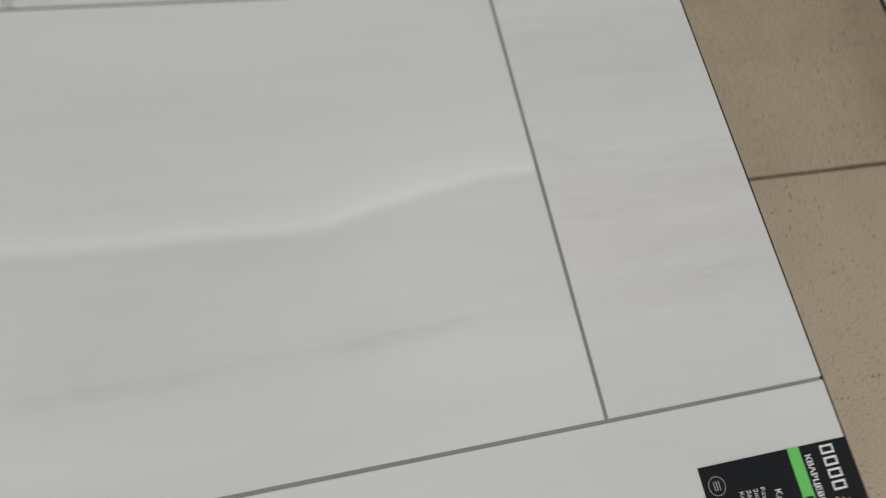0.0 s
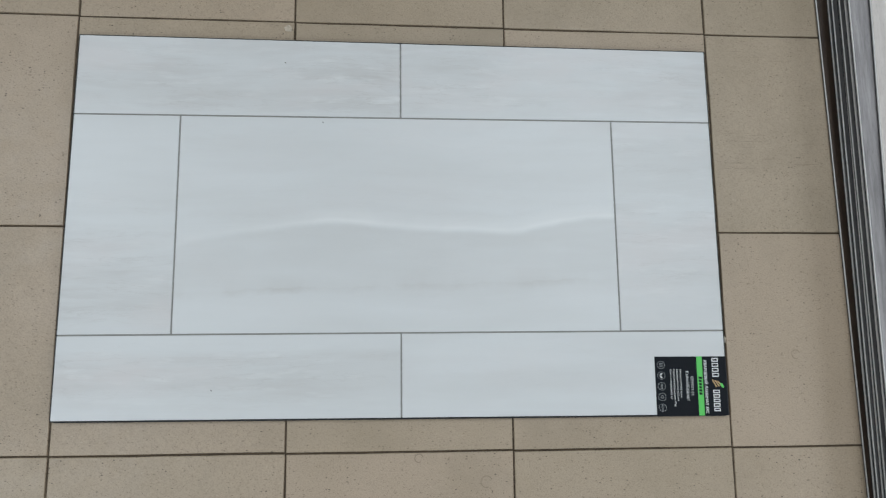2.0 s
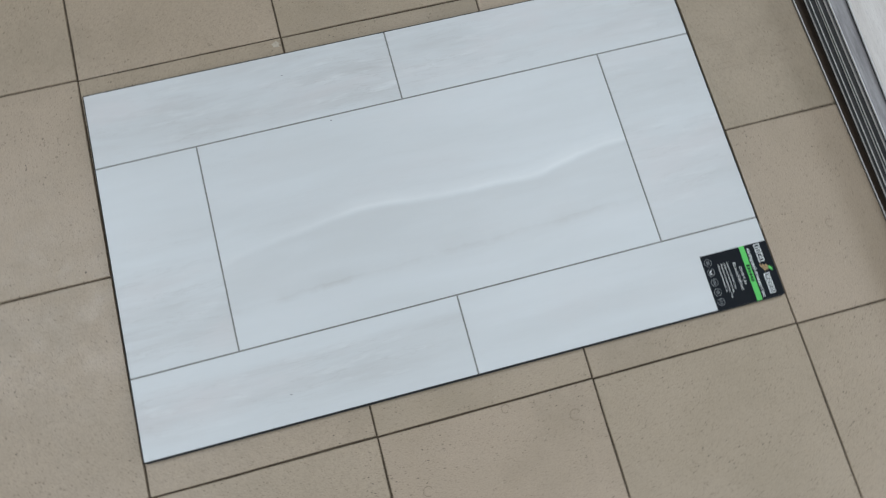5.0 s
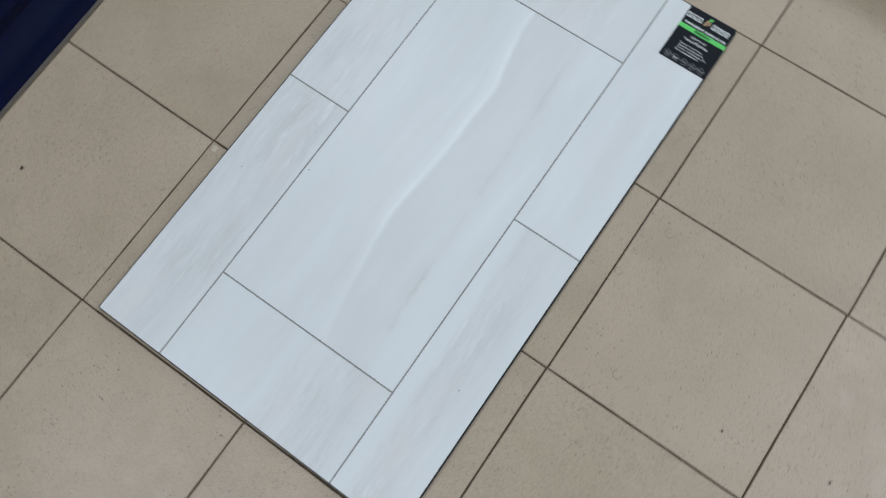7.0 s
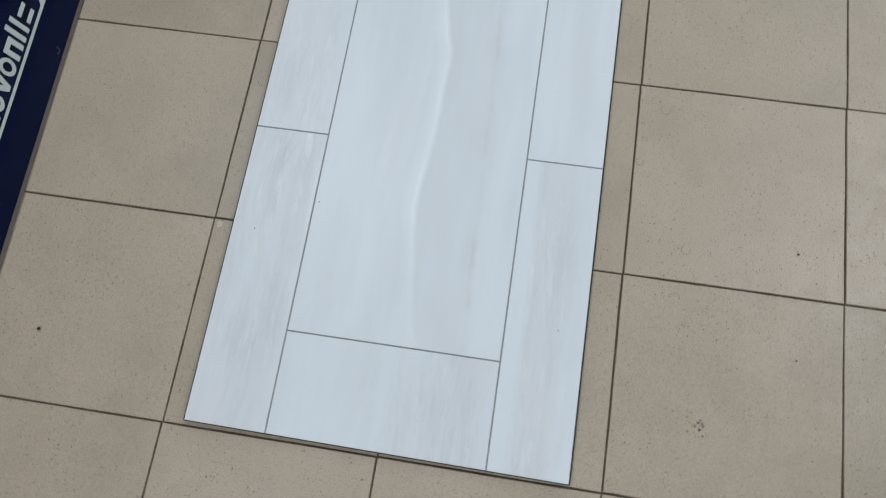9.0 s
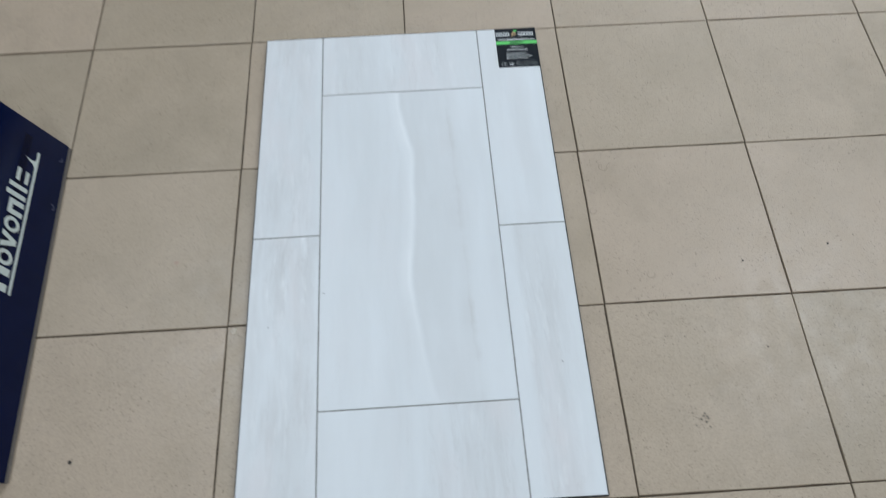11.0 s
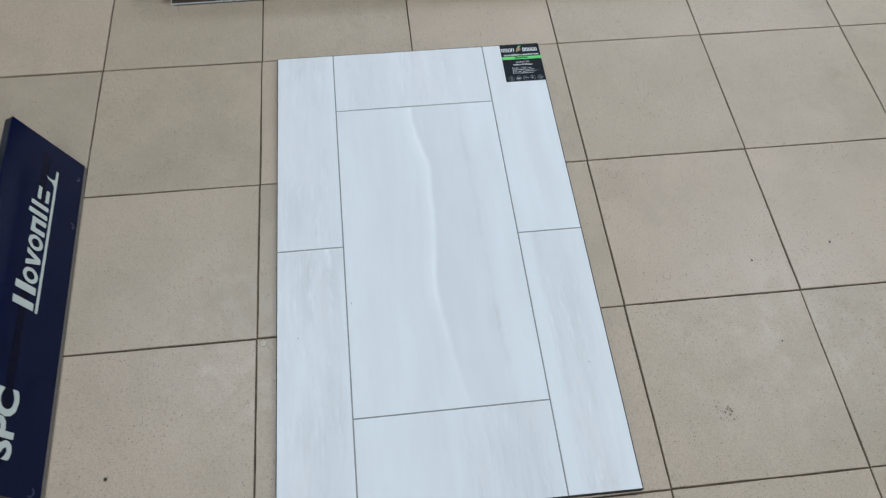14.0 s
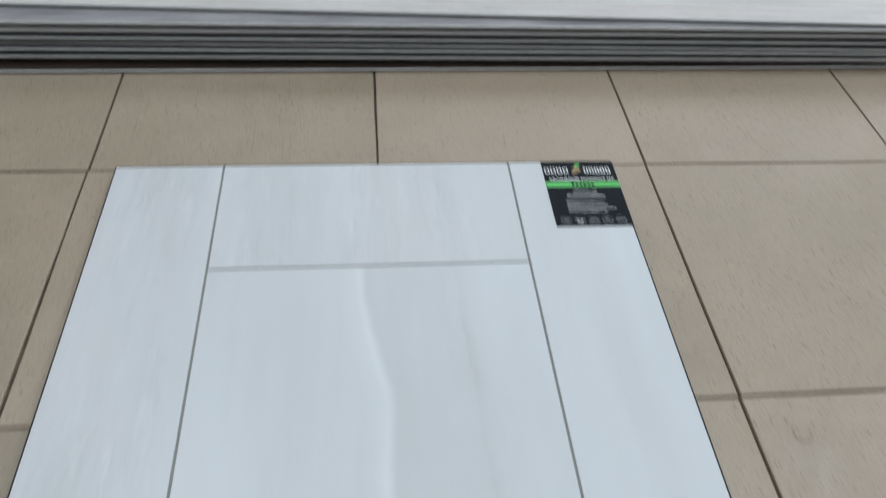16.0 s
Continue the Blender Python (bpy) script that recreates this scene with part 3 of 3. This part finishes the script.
# ---- a second sign, white with a blue end ----
white = thing("white_sign", pose(0.893, 1.085, 0), "white sign panel with blue end band on floor", "sign")
part("rail", box(bmesh.new(), 0.0, 0.034, 0.0, 0.005, 0.0016, 0.0075, 0.0008), M_WHITE, white)
part("end_band", box(bmesh.new(), 0.0, 0.0100, 0.0054, 0.110, 0.0016, 0.0080, 0.0006), M_BLUE, white, "blue end band")
panel = part("panel", box(bmesh.new(), 0.0, 0.59, 0.0, 0.164, -0.014, 0.0, 0.001), M_WHITE, white)
panel.matrix_basis = pose(0.006, 0.0140, 0.0100, 62.8, 0, 0)
mark = part("brand_block", box(bmesh.new(), 0.050, 0.085, 0.045, 0.085, 0.0002, 0.0008), M_BLUE, white)
mark.matrix_basis = panel.matrix_basis

# ---- marks on the floor ----
def floor_mark(name, bm, material, text):
    return part(name, bm, material, floor, text)


for x, y, r in ((0.2, -0.2427, 0.0065), (0.4192, -0.1990, 0.0075), (0.3285, -0.1668, 0.0055), (0.866, -0.034, 0.006)):
    floor_mark("ring_mark", ring(bmesh.new(), x, y, 0.0009, r, 0.0011, 20, 290), M_RING, "faint dried ring mark")
rng = random.Random(4)


def blot(bm, x, y, r, z=0.0009):
    k = rng.randint(6, 9)
    flat(bm, [(x + r * rng.uniform(0.6, 1.2) * math.cos(6.283 * i / k), y + r * rng.uniform(0.6, 1.2) * math.sin(6.283 * i / k)) for i in range(k)], z)


bm = bmesh.new()
for _ in range(26):
    blot(bm, -0.0465 + rng.gauss(0, 0.006), -0.2735 + rng.gauss(0, 0.008), rng.uniform(0.0006, 0.0021))
floor_mark("scuff", bm, M_STAIN, "dark scuff of ground-in dirt")
for x, y, r in ((0.2384, -0.5513, 0.0022), (0.062, -0.4012, 0.0016), (-0.0485, 0.665, 0.0030), (0.2156, -0.4003, 0.0022)):
    bm = bmesh.new()
    blot(bm, x, y, r)
    floor_mark("dirt_speck", bm, M_SPECK, "small black speck")
bm = bmesh.new()
blot(bm, 0.2747, 0.5435, 0.004)
floor_mark("pink_mark", bm, M_PINK, "faint pinkish spot")
bm = bmesh.new()
bmesh.ops.create_icosphere(bm, subdivisions=2, radius=0.0055)
for v in bm.verts:
    v.co = Vector((v.co.x * 1.1, v.co.y * 0.9, max(v.co.z, -0.001) * 0.28)) * (1 + 0.35 * noise.noise(v.co * 320)) + Vector((0.1440, 0.4400, 0.0008))
floor_mark("grout_crumb", bm, M_CRUMB, "chipped crumb of pale grout")
bm = bmesh.new()
bmesh.ops.create_icosphere(bm, subdivisions=2, radius=0.004)
for v in bm.verts:
    v.co = Vector((v.co.x * 0.6, v.co.y * 1.2, max(v.co.z, -0.001) * 0.5)) * (1 + 0.3 * noise.noise(v.co * 400)) + Vector((0.7625, -0.0125, 0.0012))
floor_mark("grout_crumb", bm, M_CRUMB, "pale crumb beside the board")
for x0, x1, y in ((0.790, 0.852, 0.279), (0.806, 0.838, 0.270), (0.786, 0.840, 0.238), (0.832, 0.872, 0.252), (0.800, 0.826, 0.420), (0.842, 0.866, 0.330), (0.812, 0.850, 0.2885), (0.888, 0.925, 0.262), (0.876, 0.934, 0.2445), (0.780, 0.822, 0.2460), (0.900, 0.930, 0.276), (0.776, 0.806, 0.2905), (0.850, 0.905, 0.405), (0.800, 0.868, 0.4115), (0.880, 0.922, 0.418)):
    bm = bmesh.new()
    flat(bm, [(x0, y), ((x0 + x1) / 2, y - 0.0002), (x1, y + 0.0007), ((x0 + x1) / 2, y + 0.00025)], 0.0009)
    floor_mark("scratch", bm, M_SCRATCH, "thin grey scratch")

# ---- floor tiles, piece by piece ----
JOINT = 0.0024


def tile_mesh(seed):
    """A unit tile with a soft, wandering, here and there chipped arris."""
    pick = random.Random(seed)
    half, count = 0.151, 6
    rim = []
    for turn in range(4):
        for k in range(count):
            u = -half + 2 * half * k / count
            rim.append((turn, u, 0.0 if k == 0 else pick.uniform(-0.0005, 0.0003)))
    bm = bmesh.new()
    rings = []
    for inset, z in ((0.0008, 0.0), (0.0003, -0.0004), (0.0, -0.0012), (0.0, -0.0080)):
        row = []
        for turn, u, wander in rim:
            chip = pick.uniform(0.0006, 0.0014) if z == 0.0 and pick.random() < 0.10 else 0.0
            a, b = max(-half + inset, min(half - inset, u)), -half + inset + chip - wander
            for _ in range(turn):
                a, b = -b, a
            row.append(bm.verts.new((a, b, z)))
        rings.append(row)
    bm.faces.new(rings[0])
    for upper, lower in zip(rings, rings[1:]):
        for k in range(len(upper)):
            m = (k + 1) % len(upper)
            bm.faces.new((upper[k], lower[k], lower[m], upper[m]))
    bmesh.ops.recalc_face_normals(bm, faces=bm.faces)
    mesh = bpy.data.meshes.new("floor_tile")
    bm.to_mesh(mesh)
    bm.free()
    mesh.materials.append(M_TILE)
    return mesh


variants = [tile_mesh(s) for s in range(9)]
rng = random.Random(11)
for i, (a0, a1) in enumerate(zip(X_LINES, X_LINES[1:])):
    for j, (b0, b1) in enumerate(zip(Y_LINES, Y_LINES[1:])):
        ob = new("floor_tile", variants[rng.randrange(9)])
        ob.parent = floor
        x, y = floor_place((a0 + a1) / 2, (b0 + b1) / 2)
        wide, deep = a1 - a0 - JOINT, b1 - b0 - JOINT
        under = -0.5 < x < 1.1 and -0.4 < y < 0.7
        lift = rng.uniform(-0.0002, 0.0004) if under else rng.uniform(-0.0006, 0.0008)
        if abs(x - 0.0) < 0.1 and abs(y - 0.606) < 0.1:
            lift = -0.0012
        if abs(x - 0.918) < 0.1 and abs(y - 0.915) < 0.1:
            lift = 0.0014
        spin = rng.choice((0, 180)) + rng.uniform(-0.12, 0.12)
        ob.matrix_basis = pose(x, y, lift, rng.uniform(-0.05, 0.05), rng.uniform(-0.05, 0.05), spin - 0.2) @ Matrix.Diagonal((wide / 0.302, deep / 0.302, 1, 1))
